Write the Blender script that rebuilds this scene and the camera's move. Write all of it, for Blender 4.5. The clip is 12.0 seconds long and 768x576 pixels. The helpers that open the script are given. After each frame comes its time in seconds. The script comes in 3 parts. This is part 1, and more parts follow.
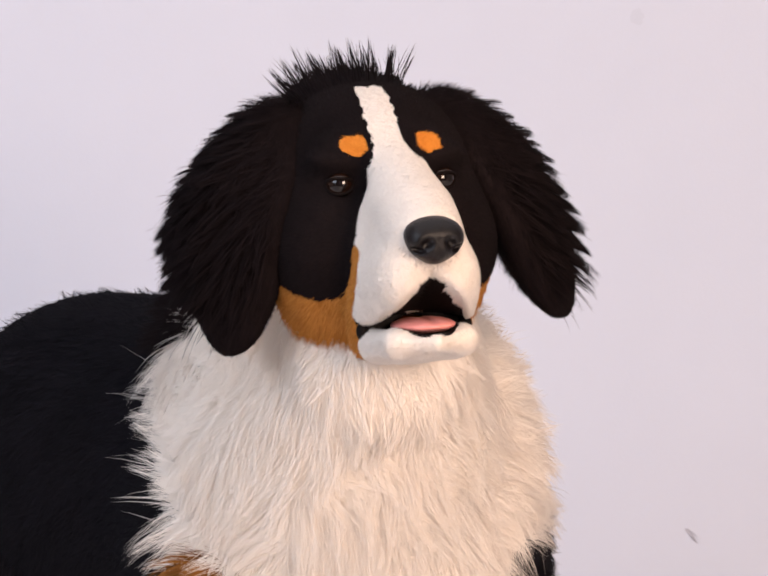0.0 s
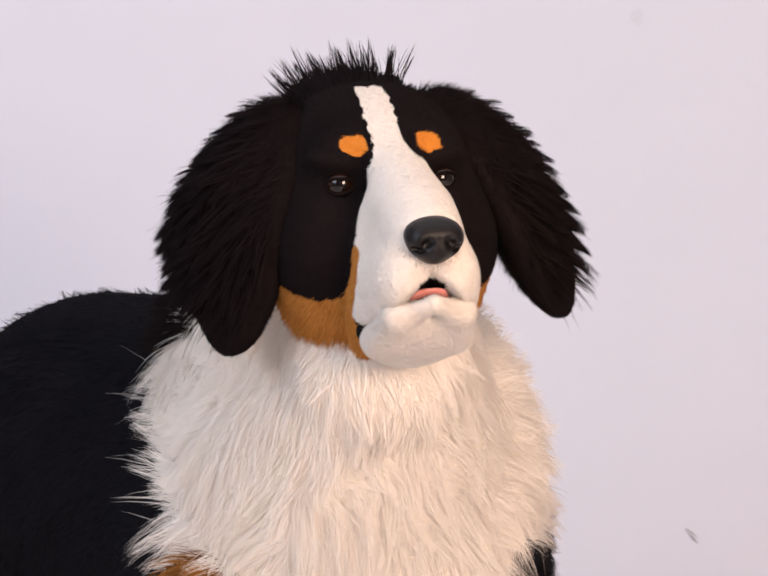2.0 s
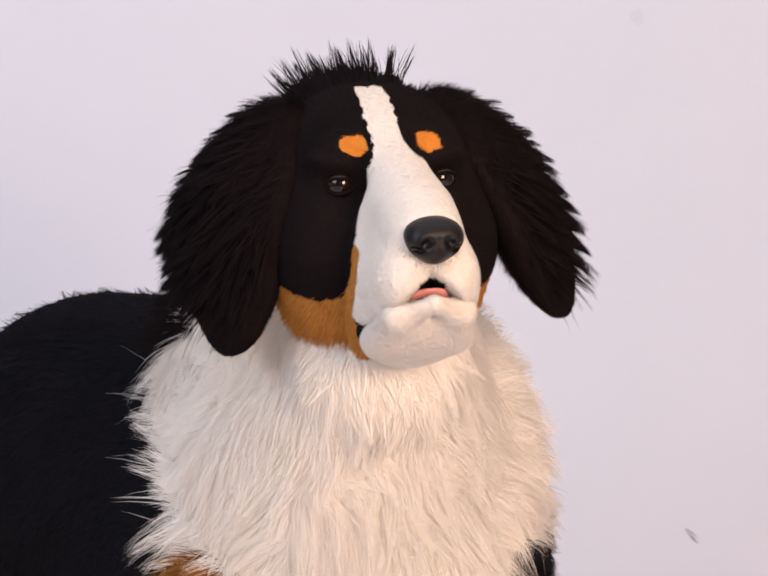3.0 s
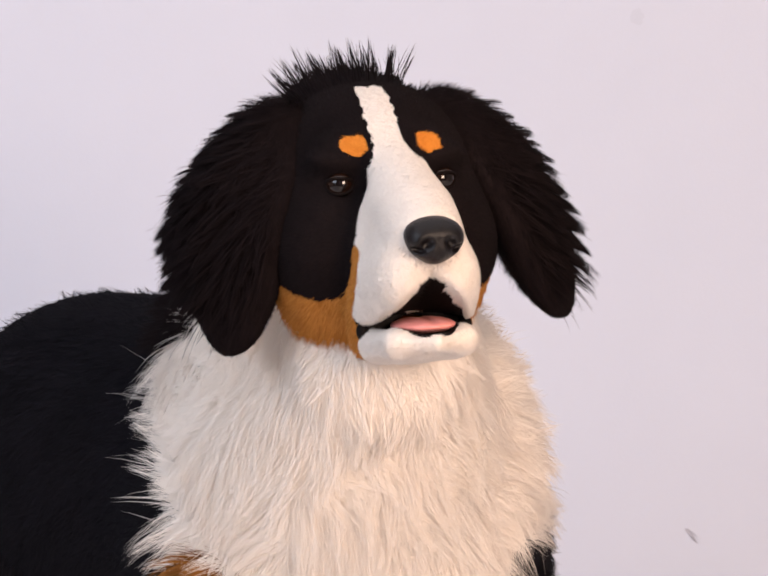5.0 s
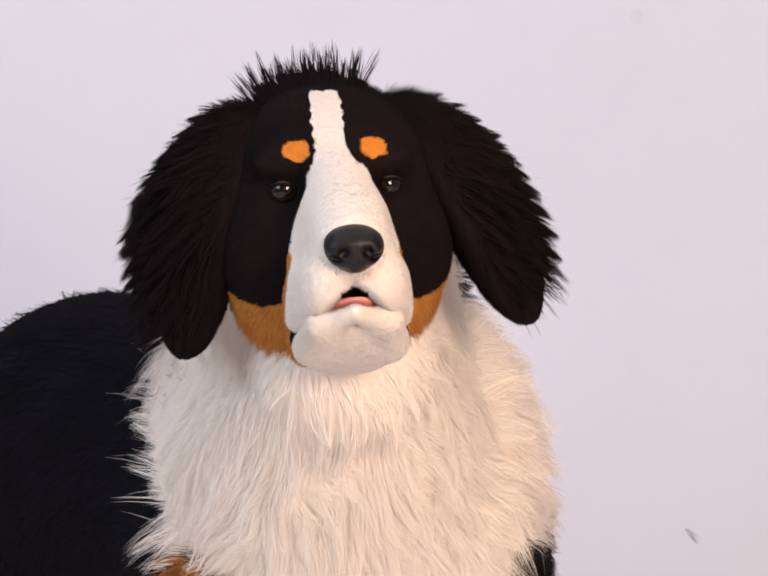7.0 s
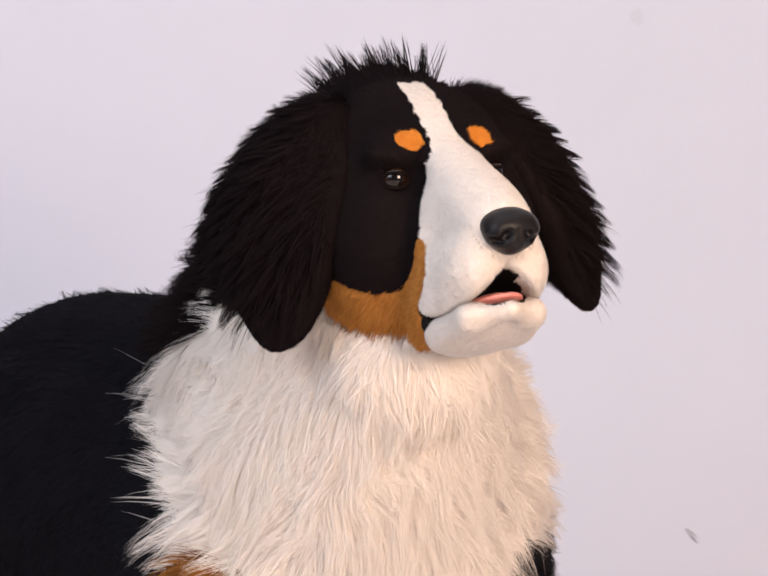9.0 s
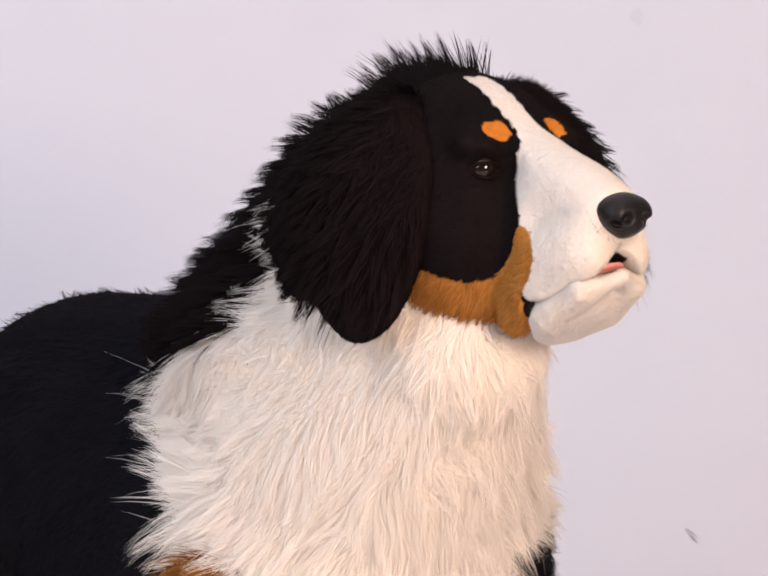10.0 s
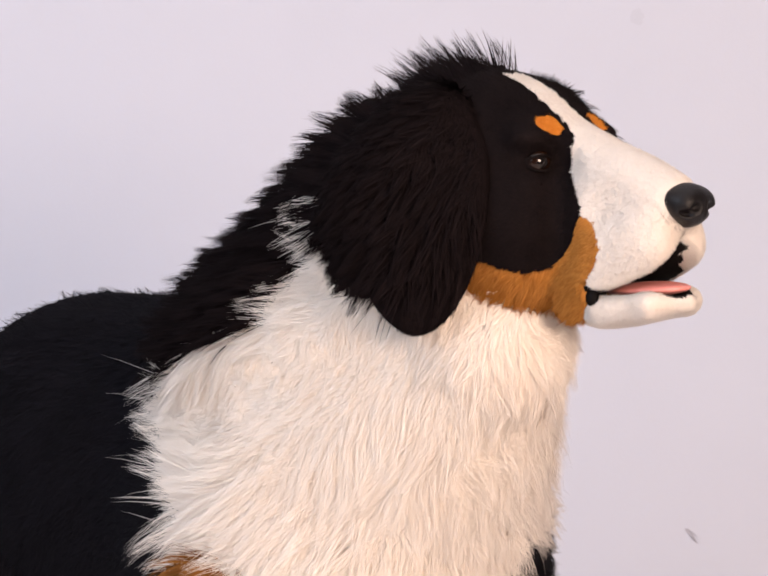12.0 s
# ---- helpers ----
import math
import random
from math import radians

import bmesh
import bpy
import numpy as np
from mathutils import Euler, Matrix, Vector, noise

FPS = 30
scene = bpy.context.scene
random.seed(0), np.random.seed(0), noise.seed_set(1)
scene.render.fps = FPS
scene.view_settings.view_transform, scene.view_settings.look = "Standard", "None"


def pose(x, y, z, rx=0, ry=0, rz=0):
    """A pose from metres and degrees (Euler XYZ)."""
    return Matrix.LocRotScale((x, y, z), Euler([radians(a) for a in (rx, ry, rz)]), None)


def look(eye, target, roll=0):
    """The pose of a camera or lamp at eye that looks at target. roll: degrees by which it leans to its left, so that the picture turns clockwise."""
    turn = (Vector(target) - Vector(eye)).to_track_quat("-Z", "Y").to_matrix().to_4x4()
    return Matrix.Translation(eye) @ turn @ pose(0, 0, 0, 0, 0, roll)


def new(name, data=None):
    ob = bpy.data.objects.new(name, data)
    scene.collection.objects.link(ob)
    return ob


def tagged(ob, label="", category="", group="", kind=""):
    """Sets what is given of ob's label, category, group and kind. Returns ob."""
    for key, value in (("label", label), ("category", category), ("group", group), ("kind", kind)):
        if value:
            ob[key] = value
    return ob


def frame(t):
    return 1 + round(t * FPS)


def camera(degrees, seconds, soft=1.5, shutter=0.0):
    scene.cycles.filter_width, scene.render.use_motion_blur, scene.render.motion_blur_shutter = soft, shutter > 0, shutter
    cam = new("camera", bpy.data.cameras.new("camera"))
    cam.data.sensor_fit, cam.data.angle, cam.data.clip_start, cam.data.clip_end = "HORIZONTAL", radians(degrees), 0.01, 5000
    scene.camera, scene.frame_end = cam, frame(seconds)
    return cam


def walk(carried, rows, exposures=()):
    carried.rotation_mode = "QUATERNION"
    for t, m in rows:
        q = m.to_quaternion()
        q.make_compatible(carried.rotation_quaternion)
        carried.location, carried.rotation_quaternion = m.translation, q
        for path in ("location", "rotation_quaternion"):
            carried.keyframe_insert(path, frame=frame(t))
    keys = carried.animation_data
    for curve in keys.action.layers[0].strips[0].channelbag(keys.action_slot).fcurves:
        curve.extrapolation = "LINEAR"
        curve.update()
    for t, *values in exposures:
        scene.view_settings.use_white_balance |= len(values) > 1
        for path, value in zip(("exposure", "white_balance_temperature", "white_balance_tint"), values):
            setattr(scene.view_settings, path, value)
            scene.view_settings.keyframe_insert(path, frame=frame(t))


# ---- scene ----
cam = camera(20.0, 12.0, soft=1.8)
EYE_HEIGHT, PITCH = 0.84, 4.943
CAM = pose(0, -1.9, EYE_HEIGHT, 90 - PITCH, 0, 0)
walk(cam, [(0, CAM), (12, CAM)], exposures=[(0, 0.0, 6500, 10), (12, 0.0, 6500, 10)])

# ---- light: a warm studio lamp on one side, cool daylight on the other ----
world = bpy.data.worlds.new("studio")
scene.world = world
world.use_nodes = True
world.node_tree.nodes["Background"].inputs[0].default_value = (0.75, 0.82, 1.0, 1)
world.node_tree.nodes["Background"].inputs[1].default_value = 0.02


def area_lamp(name, eye, target, size, power, colour):
    data = bpy.data.lights.new(name, "AREA")
    data.shape, data.size, data.size_y = "RECTANGLE", size[0], size[1]
    data.energy, data.color = power, colour
    ob = new(name, data)
    ob.matrix_world = look(eye, target)
    return ob


area_lamp("warm_softbox", (1.0, -2.5, 1.25), (0.0, -0.1, 0.58), (0.8, 0.8), 93, (1.0, 0.735, 0.575))
area_lamp("cool_softbox", (-1.8, -1.7, 1.7), (0.0, 0.5, 0.6), (1.3, 1.3), 44, (0.77, 0.855, 1.0))
# unseen fill lamp, added under the ceiling to lift the ambient light
area_lamp("ceiling_fill", (0.0, -0.6, 2.64), (0.0, -0.59, 0.0), (2.4, 2.0), 16, (0.97, 0.94, 1.0))


# ---- materials ----
def shader(name, rough, specular=0.5):
    m = bpy.data.materials.new(name)
    m.use_nodes = True
    nodes, links = m.node_tree.nodes, m.node_tree.links
    p = nodes["Principled BSDF"]
    p.inputs["Roughness"].default_value = rough
    p.inputs["Specular IOR Level"].default_value = specular
    return m, nodes, links, p


def ramp(nodes, links, value, stops):
    r = nodes.new("ShaderNodeValToRGB")
    e = r.color_ramp.elements
    while len(e) < len(stops):
        e.new(0.5)
    for k, (at, c) in zip(e, stops):
        k.position, k.color = at, (*c, 1)
    links.new(value, r.inputs[0])
    return r.outputs[0]


def mixed(nodes, links, kind, fac, a, b):
    n = nodes.new("ShaderNodeMix")
    n.data_type, n.blend_type = "RGBA", kind
    if isinstance(fac, float):
        n.inputs[0].default_value = fac
    else:
        links.new(fac, n.inputs[0])
    links.new(a, n.inputs[6])
    links.new(b, n.inputs[7])
    return n.outputs[2]


def textured(nodes, links, scale, detail=3.0, rough=0.6):
    c = nodes.new("ShaderNodeTexCoord")
    n = nodes.new("ShaderNodeTexNoise")
    n.inputs["Scale"].default_value, n.inputs["Detail"].default_value, n.inputs["Roughness"].default_value = scale, detail, rough
    links.new(c.outputs["Object"], n.inputs["Vector"])
    return n.outputs[0]


def fur_material(name, dark, mid, light, rough=0.62, specular=0.3, sheer=0.0, patch=14.0, amount=0.6, nap=0.25, nap_scale=420.0):
    """Each strand takes its own shade; broad patches drift between two tones."""
    m, nodes, links, p = shader(name, rough, specular)
    g = nodes.new("ShaderNodeNewGeometry")
    own = ramp(nodes, links, g.outputs["Random Per Island"], [(0.0, dark), (0.5, mid), (1.0, light)])
    broad = ramp(nodes, links, textured(nodes, links, patch), [(0.3, dark), (0.7, light)])
    colour = mixed(nodes, links, "MIX", 1.0 - amount, own, broad)
    links.new(colour, p.inputs["Base Color"])
    if sheer:
        t, mix = nodes.new("ShaderNodeBsdfTranslucent"), nodes.new("ShaderNodeMixShader")
        mix.inputs[0].default_value = sheer
        links.new(colour, t.inputs[0])
        links.new(p.outputs[0], mix.inputs[1])
        links.new(t.outputs[0], mix.inputs[2])
        links.new(mix.outputs[0], nodes["Material Output"].inputs[0])
    b = nodes.new("ShaderNodeBump")
    b.inputs["Strength"].default_value, b.inputs["Distance"].default_value = nap, 0.002
    links.new(textured(nodes, links, nap_scale), b.inputs["Height"])
    links.new(b.outputs[0], p.inputs["Normal"])
    return m


BLACK_PLUSH = fur_material("black_plush", (0.004, 0.0028, 0.0032), (0.0072, 0.005, 0.0054), (0.0125, 0.0085, 0.0086), 0.85, 0.04)
BLACK_EAR = fur_material("black_ear_fur", (0.0046, 0.0031, 0.0036), (0.0066, 0.0045, 0.0050), (0.0105, 0.0070, 0.0072), 0.85, 0.03, patch=22.0)
BLACK_COAT = fur_material("black_coat_fur", (0.0032, 0.0030, 0.0042), (0.0052, 0.0049, 0.0070), (0.0085, 0.0076, 0.0105), 0.8, 0.05)
WHITE_PLUSH = fur_material("white_plush", (0.74, 0.68, 0.62), (0.79, 0.73, 0.67), (0.84, 0.785, 0.73), 0.85, 0.06, 0.25, patch=40.0, nap=0.7, nap_scale=230.0)
WHITE_COAT = fur_material("white_coat_fur", (0.92, 0.855, 0.785), (0.945, 0.895, 0.835), (0.955, 0.92, 0.875), 0.85, 0.05, 0.5, patch=14.0, amount=0.5)
TAN_PLUSH = fur_material("tan_plush", (0.28, 0.10, 0.016), (0.42, 0.165, 0.028), (0.56, 0.25, 0.06), 0.75, 0.1, 0.2, patch=45.0)
TAN_COAT = fur_material("tan_coat_fur", (0.05, 0.017, 0.005), (0.17, 0.062, 0.012), (0.36, 0.16, 0.04), 0.75, 0.08, 0.15, patch=45.0)
TAUPE_HAIR = fur_material("taupe_hair", (0.10, 0.08, 0.07), (0.22, 0.18, 0.16), (0.40, 0.34, 0.30), 0.7, 0.1)
BROW_PLUSH = fur_material("amber_plush", (0.42, 0.13, 0.014), (0.54, 0.18, 0.022), (0.62, 0.23, 0.035), 0.75, 0.1, patch=120.0)


def solid(name, a, b, rough, scale, bump=0.0, bump_scale=300.0, coat=0.0, specular=0.5):
    m, nodes, links, p = shader(name, rough, specular)
    links.new(ramp(nodes, links, textured(nodes, links, scale), [(0.3, a), (0.7, b)]), p.inputs["Base Color"])
    p.inputs["Coat Weight"].default_value = coat
    if bump:
        n = nodes.new("ShaderNodeBump")
        n.inputs["Strength"].default_value, n.inputs["Distance"].default_value = bump, 0.001
        links.new(textured(nodes, links, bump_scale), n.inputs["Height"])
        links.new(n.outputs[0], p.inputs["Normal"])
    return m


NOSE_LEATHER = solid("nose_leather", (0.002, 0.0016, 0.002), (0.005, 0.0036, 0.004), 0.38, 90.0, 0.4, 700.0, 0.0, 0.2)
MOUTH_BLACK = solid("mouth_lining_black", (0.0015, 0.001, 0.001), (0.003, 0.002, 0.002), 0.7, 60.0, 0.3, 300.0, specular=0.1)
TONGUE_PINK = solid("tongue_pink", (0.52, 0.17, 0.15), (0.64, 0.25, 0.22), 0.42, 70.0, 0.5, 500.0)
EYE_GLASS = solid("eye_black_glass", (0.003, 0.0025, 0.0025), (0.006, 0.004, 0.004), 0.03, 60.0, specular=0.3)
EYE_IRIS = solid("eye_brown_iris", (0.006, 0.003, 0.002), (0.014, 0.006, 0.0035), 0.03, 300.0, specular=0.3)
EYELID = solid("eyelid_leather", (0.003, 0.002, 0.002), (0.006, 0.004, 0.004), 0.8, 120.0, 0.3, specular=0.05)
WALL_PAINT = solid("studio_wall_paint", (0.556, 0.588, 0.680), (0.578, 0.607, 0.696), 0.85, 2.2, 0.15, 160.0, specular=0.3)
STUDIO_GREY = solid("studio_grey_paint", (0.30, 0.29, 0.30), (0.34, 0.33, 0.34), 0.85, 2.0, 0.15, 160.0)
FLOOR_PAINT = solid("studio_floor_paint", (0.66, 0.65, 0.66), (0.72, 0.71, 0.72), 0.6, 3.0, 0.1, 90.0)
CEILING_PAINT = solid("ceiling_paint", (0.78, 0.78, 0.78), (0.82, 0.82, 0.81), 0.9, 3.0)
WISP_GREY = fur_material("grey_fluff", (0.47, 0.48, 0.54), (0.52, 0.53, 0.61), (0.55, 0.57, 0.65), 0.9, 0.03)
SMUDGE = solid("wall_smudge", (0.526, 0.556, 0.644), (0.546, 0.576, 0.662), 0.9, 60.0)


# ---- the room ----
def box(name, lo, hi, material):
    bm = bmesh.new()
    bmesh.ops.create_cube(bm, size=1.0)
    for v in bm.verts:
        v.co = [l + (c + 0.5) * (h - l) for c, l, h in zip(v.co, lo, hi)]
    me = bpy.data.meshes.new(name)
    bm.to_mesh(me)
    bm.free()
    me.materials.append(material)
    return tagged(new(name, me), kind="structure")


X0, X1, Y0, Y1, TOP = -2.6, 2.6, -3.4, 1.5, 2.7
tagged(box("wall_north", (X0, Y1, 0), (X1, Y1 + 0.12, TOP), WALL_PAINT), "smooth pale lilac-white studio backdrop wall")
box("wall_south", (X0, Y0 - 0.12, 0), (X1, Y0, TOP), STUDIO_GREY)
box("wall_east", (X1, Y0 - 0.12, 0), (X1 + 0.12, Y1 + 0.12, TOP), STUDIO_GREY)
box("wall_west", (X0 - 0.12, Y0 - 0.12, 0), (X0, Y1 + 0.12, TOP), STUDIO_GREY)
tagged(box("floor", (X0 - 0.12, Y0 - 0.12, -0.1), (X1 + 0.12, Y1 + 0.12, 0), FLOOR_PAINT), "plain pale grey studio floor")
box("ceiling", (X0 - 0.12, Y0 - 0.12, TOP), (X1 + 0.12, Y1 + 0.12, TOP + 0.1), CEILING_PAINT)


# ---- soft forms: a distance field is turned into a skin, the skin grows fur ----
def v3(*c):
    return np.array(c, float)


def ellipsoid(p, c, r, turn=None):
    q = p - v3(*c)
    if turn is not None:
        q = q @ np.array(Euler([radians(a) for a in turn]).to_matrix())
    r = v3(*r)
    k0 = np.linalg.norm(q / r, axis=1)
    k1 = np.linalg.norm(q / (r * r), axis=1)
    return k0 * (k0 - 1.0) / np.maximum(k1, 1e-9)


def limb(p, a, b, ra, rb):
    a, b = v3(*a), v3(*b)
    h = np.clip((p - a) @ (b - a) / ((b - a) @ (b - a)), 0, 1)
    return np.linalg.norm(p - a - h[:, None] * (b - a), axis=1) - (ra + (rb - ra) * h)


def blend(a, b, k):
    h = np.maximum(k - np.abs(a - b), 0.0) / k
    return np.minimum(a, b) - h * h * k * 0.25


def carve(a, b, k):
    return -blend(-a, b, k)


def both(p):
    """The same point on the one side, for forms alike on both sides."""
    q = p.copy()
    q[:, 0] = np.abs(q[:, 0])
    return q


def gradient(field, p, e=5e-4):
    g = np.stack([field(p + e * d) - field(p - e * d) for d in np.eye(3)], axis=1)
    return g / np.maximum(np.linalg.norm(g, axis=1, keepdims=True), 1e-9)


CORNERS = np.array([[i, j, k] for i in (0, 1) for j in (0, 1) for k in (0, 1)])
EDGES = [(a, b) for a in range(8) for b in range(a + 1, 8) if np.abs(CORNERS[a] - CORNERS[b]).sum() == 1]


def skin(field, lo, hi, step):
    """The surface of a field: vertices, their normals and quads (surface nets)."""
    lo = v3(*lo)
    n = np.ceil((v3(*hi) - lo) / step).astype(int) + 1
    grid = np.stack(np.meshgrid(*[np.arange(m) for m in n], indexing="ij"), -1)
    d = field(lo + grid.reshape(-1, 3) * step).reshape(n)
    cells = np.stack([d[i:n[0] - 1 + i, j:n[1] - 1 + j, k:n[2] - 1 + k] for i, j, k in CORNERS])
    inside = cells < 0
    live = inside.any(0) & ~inside.all(0)
    index = np.full(live.shape, -1)
    index[live] = np.arange(live.sum())
    at = np.argwhere(live).astype(float)
    vals = cells[:, live]
    total, count = np.zeros_like(at), np.zeros(len(at))
    for a, b in EDGES:
        cross = (vals[a] < 0) != (vals[b] < 0)
        w = np.where(cross, vals[a] / np.where(cross, vals[a] - vals[b], 1), 0)
        total += cross[:, None] * (CORNERS[a] + w[:, None] * (CORNERS[b] - CORNERS[a]))
        count += cross
    verts = lo + (at + total / np.maximum(count, 1)[:, None]) * step
    for _ in range(2):
        verts -= np.clip(field(verts), -step, step)[:, None] * gradient(field, verts) * 0.8
    quads = []
    for ax in range(3):
        u, w = (ax + 1) % 3, (ax + 2) % 3
        one, two = [slice(1, -1)] * 3, [slice(1, -1)] * 3
        one[ax], two[ax] = slice(0, -1), slice(1, None)
        a, b = d[tuple(one)] < 0, d[tuple(two)] < 0
        e = np.argwhere(a != b)
        flip = a[a != b]
        e[:, u] += 1
        e[:, w] += 1
        du, dw = np.eye(3, dtype=int)[u], np.eye(3, dtype=int)[w]
        ring = np.stack([index[tuple((e - o).T)] for o in (du * 0, du, du + dw, dw)], 1)
        ring[~flip] = ring[~flip][:, ::-1]
        quads.append(ring)
    quads = np.concatenate(quads)
    quads = quads[(quads >= 0).all(1)]
    norms = gradient(field, verts)
    face = np.cross(verts[quads[:, 2]] - verts[quads[:, 0]], verts[quads[:, 3]] - verts[quads[:, 1]])
    wrong = (face * norms[quads[:, 0]]).sum(1) < 0
    quads[wrong] = quads[wrong][:, ::-1]
    return verts, norms, quads


def roots_on(verts, normals, quads, count, rng):
    """Random places on the skin, even by area, with normals."""
    a, b, c, e = (verts[quads[:, i]] for i in range(4))
    area = np.linalg.norm(np.cross(c - a, e - b), axis=1)
    f = rng.choice(len(quads), count, p=area / area.sum())
    s, t = rng.random((2, count, 1))

    def at(x):
        return (1 - s) * (1 - t) * x[quads[f, 0]] + s * (1 - t) * x[quads[f, 1]] + s * t * x[quads[f, 2]] + (1 - s) * t * x[quads[f, 3]]
    n = at(normals)
    return at(verts), n / np.linalg.norm(n, axis=1, keepdims=True)


def unit(v):
    return v / np.maximum(np.linalg.norm(v, axis=1, keepdims=True), 1e-9)


def strands(p, n, length, width, comb, lift, rng, levels=2, clump=0.0, clump_size=0.012, droop=0.3, wild=0.2, swirl=0.1):
    """Tapered hairs: they lean along comb, rise by lift, bend down at the end and draw together in locks."""
    count = len(p)
    comb = np.broadcast_to(comb, p.shape)
    eddy = np.stack([np.sin(p[:, 1] * 97 + p[:, 2] * 61 + 1), np.sin(p[:, 2] * 83 - p[:, 0] * 71 + 2), np.sin(p[:, 0] * 89 + p[:, 1] * 53 + 4)], 1)
    eddy += 0.6 * np.sin(p[:, [2, 0, 1]] * 231 + p[:, [1, 2, 0]] * 170)
    comb = unit(comb + 0 * p) + swirl * eddy
    flat = unit(comb - (comb * n).sum(1, keepdims=True) * n)
    way = unit(flat + lift * n + wild * rng.normal(size=p.shape))
    length = np.broadcast_to(length, (count,)) * rng.uniform(0.65, 1.15, count)
    tip = p + way * length[:, None]
    if clump:
        warp = p + 0.35 * clump_size * np.sin(p[:, [1, 2, 0]] * 2.1 / clump_size + 1.3)
        _, key = np.unique(np.floor(warp / clump_size).astype(int), axis=0, return_inverse=True)
        key = key.ravel()
        size = np.bincount(key)[:, None]
        mean = np.stack([np.bincount(key, tip[:, i]) for i in range(3)], 1) / size
        mean += way[np.unique(key, return_index=True)[1]] * rng.uniform(-0.1, 0.25, size.shape) * length.mean()
        tip = tip + clump * (mean[key] - tip) + 0.03 * length[:, None] * rng.normal(size=p.shape)
    side = np.cross(unit(tip - p), n)
    side = unit(side) + 0.3 * rng.normal(size=(count, 1)) * n
    side = unit(side) * np.broadcast_to(width, (count,))[:, None] * rng.uniform(0.6, 1.2, (count, 1)) * 0.5
    down = v3(0, 0, -1) * (droop * length)[:, None]
    rows = []
    for i in range(levels):
        s = i / levels
        c = p + (tip - p) * s + n * (0.22 * length * s * (1 - s))[:, None] + down * s * s
        w = side * (1 - 0.75 * s)
        rows += [c - w, c + w]
    rows.append(tip + down)
    v = np.stack(rows, 1)
    m = 2 * levels + 1
    base = np.arange(count)[:, None] * m
    quads = np.concatenate([base + np.array([2 * i, 2 * i + 1, 2 * i + 3, 2 * i + 2]) for i in range(levels - 1)]) if levels > 1 else np.zeros((0, 4), int)
    tris = base + np.array([2 * levels - 2, 2 * levels - 1, 2 * levels])
    soft = unit(n + 0.16 * way + 0.08 * rng.normal(size=p.shape))
    return v.reshape(-1, 3), np.repeat(soft, m, axis=0), quads, tris


def mesh_of(name, pieces, materials):
    """One mesh out of pieces (vertices, normals, quads, triangles)."""
    nv = np.cumsum([0] + [len(q[0]) for q in pieces])
    verts = np.concatenate([q[0] for q in pieces])
    norms = np.concatenate([q[1] for q in pieces])
    quads = np.concatenate([q[2] + o for q, o in zip(pieces, nv)])
    tris = np.concatenate([q[3] + o for q, o in zip(pieces, nv)])
    me = bpy.data.meshes.new(name)
    loops = np.concatenate([quads.ravel(), tris.ravel()]).astype(np.int32)
    starts = np.concatenate([np.arange(len(quads)) * 4, len(quads) * 4 + np.arange(len(tris)) * 3]).astype(np.int32)
    me.vertices.add(len(verts))
    me.vertices.foreach_set("co", verts.astype(np.float32).ravel())
    me.loops.add(len(loops))
    me.loops.foreach_set("vertex_index", loops)
    me.polygons.add(len(starts))
    me.polygons.foreach_set("loop_start", starts)
    me.update(calc_edges=True)
    me.polygons.foreach_set("use_smooth", np.ones(len(starts), bool))
    me.normals_split_custom_set_from_vertices(norms.astype(np.float32))
    for m in materials:
        me.materials.append(m)
    return me


NONE3 = np.zeros((0, 3), int)


def cut(verts, normals, quads, keep):
    """The part of a skin whose faces are kept."""
    q = quads[keep]
    used, back = np.unique(q, return_inverse=True)
    return verts[used], normals[used], back.reshape(-1, 4), NONE3


def part(name, data, parent, label=""):
    ob = new(name, data)
    ob.parent = parent
    return tagged(ob, label) if label else ob


# ---- how the head turns: a leaning axis through the neck, 1.9 m before the camera ----
def turned(yaw):
    """The pose of the head's own space (x to its left cheek's side, -y to the nose, z up) at a turn of yaw degrees."""
    flip = Matrix.Diagonal((1, -1, -1, 1))
    axis = Matrix.Translation((-0.0458, 0.3663, 1.9)) @ Matrix.Rotation(-0.09509, 4, "Z") @ Matrix.Rotation(radians(PITCH), 4, "X")
    spin = Matrix.Rotation(radians(-yaw), 4, "Y") @ Matrix.Rotation(0.04478, 4, "Z")
    own = Matrix(((1, 0, 0, 0), (0, 0, -1, -0.46), (0, 1, 0, -0.25), (0, 0, 0, 1)))
    return CAM @ flip @ axis @ spin @ own


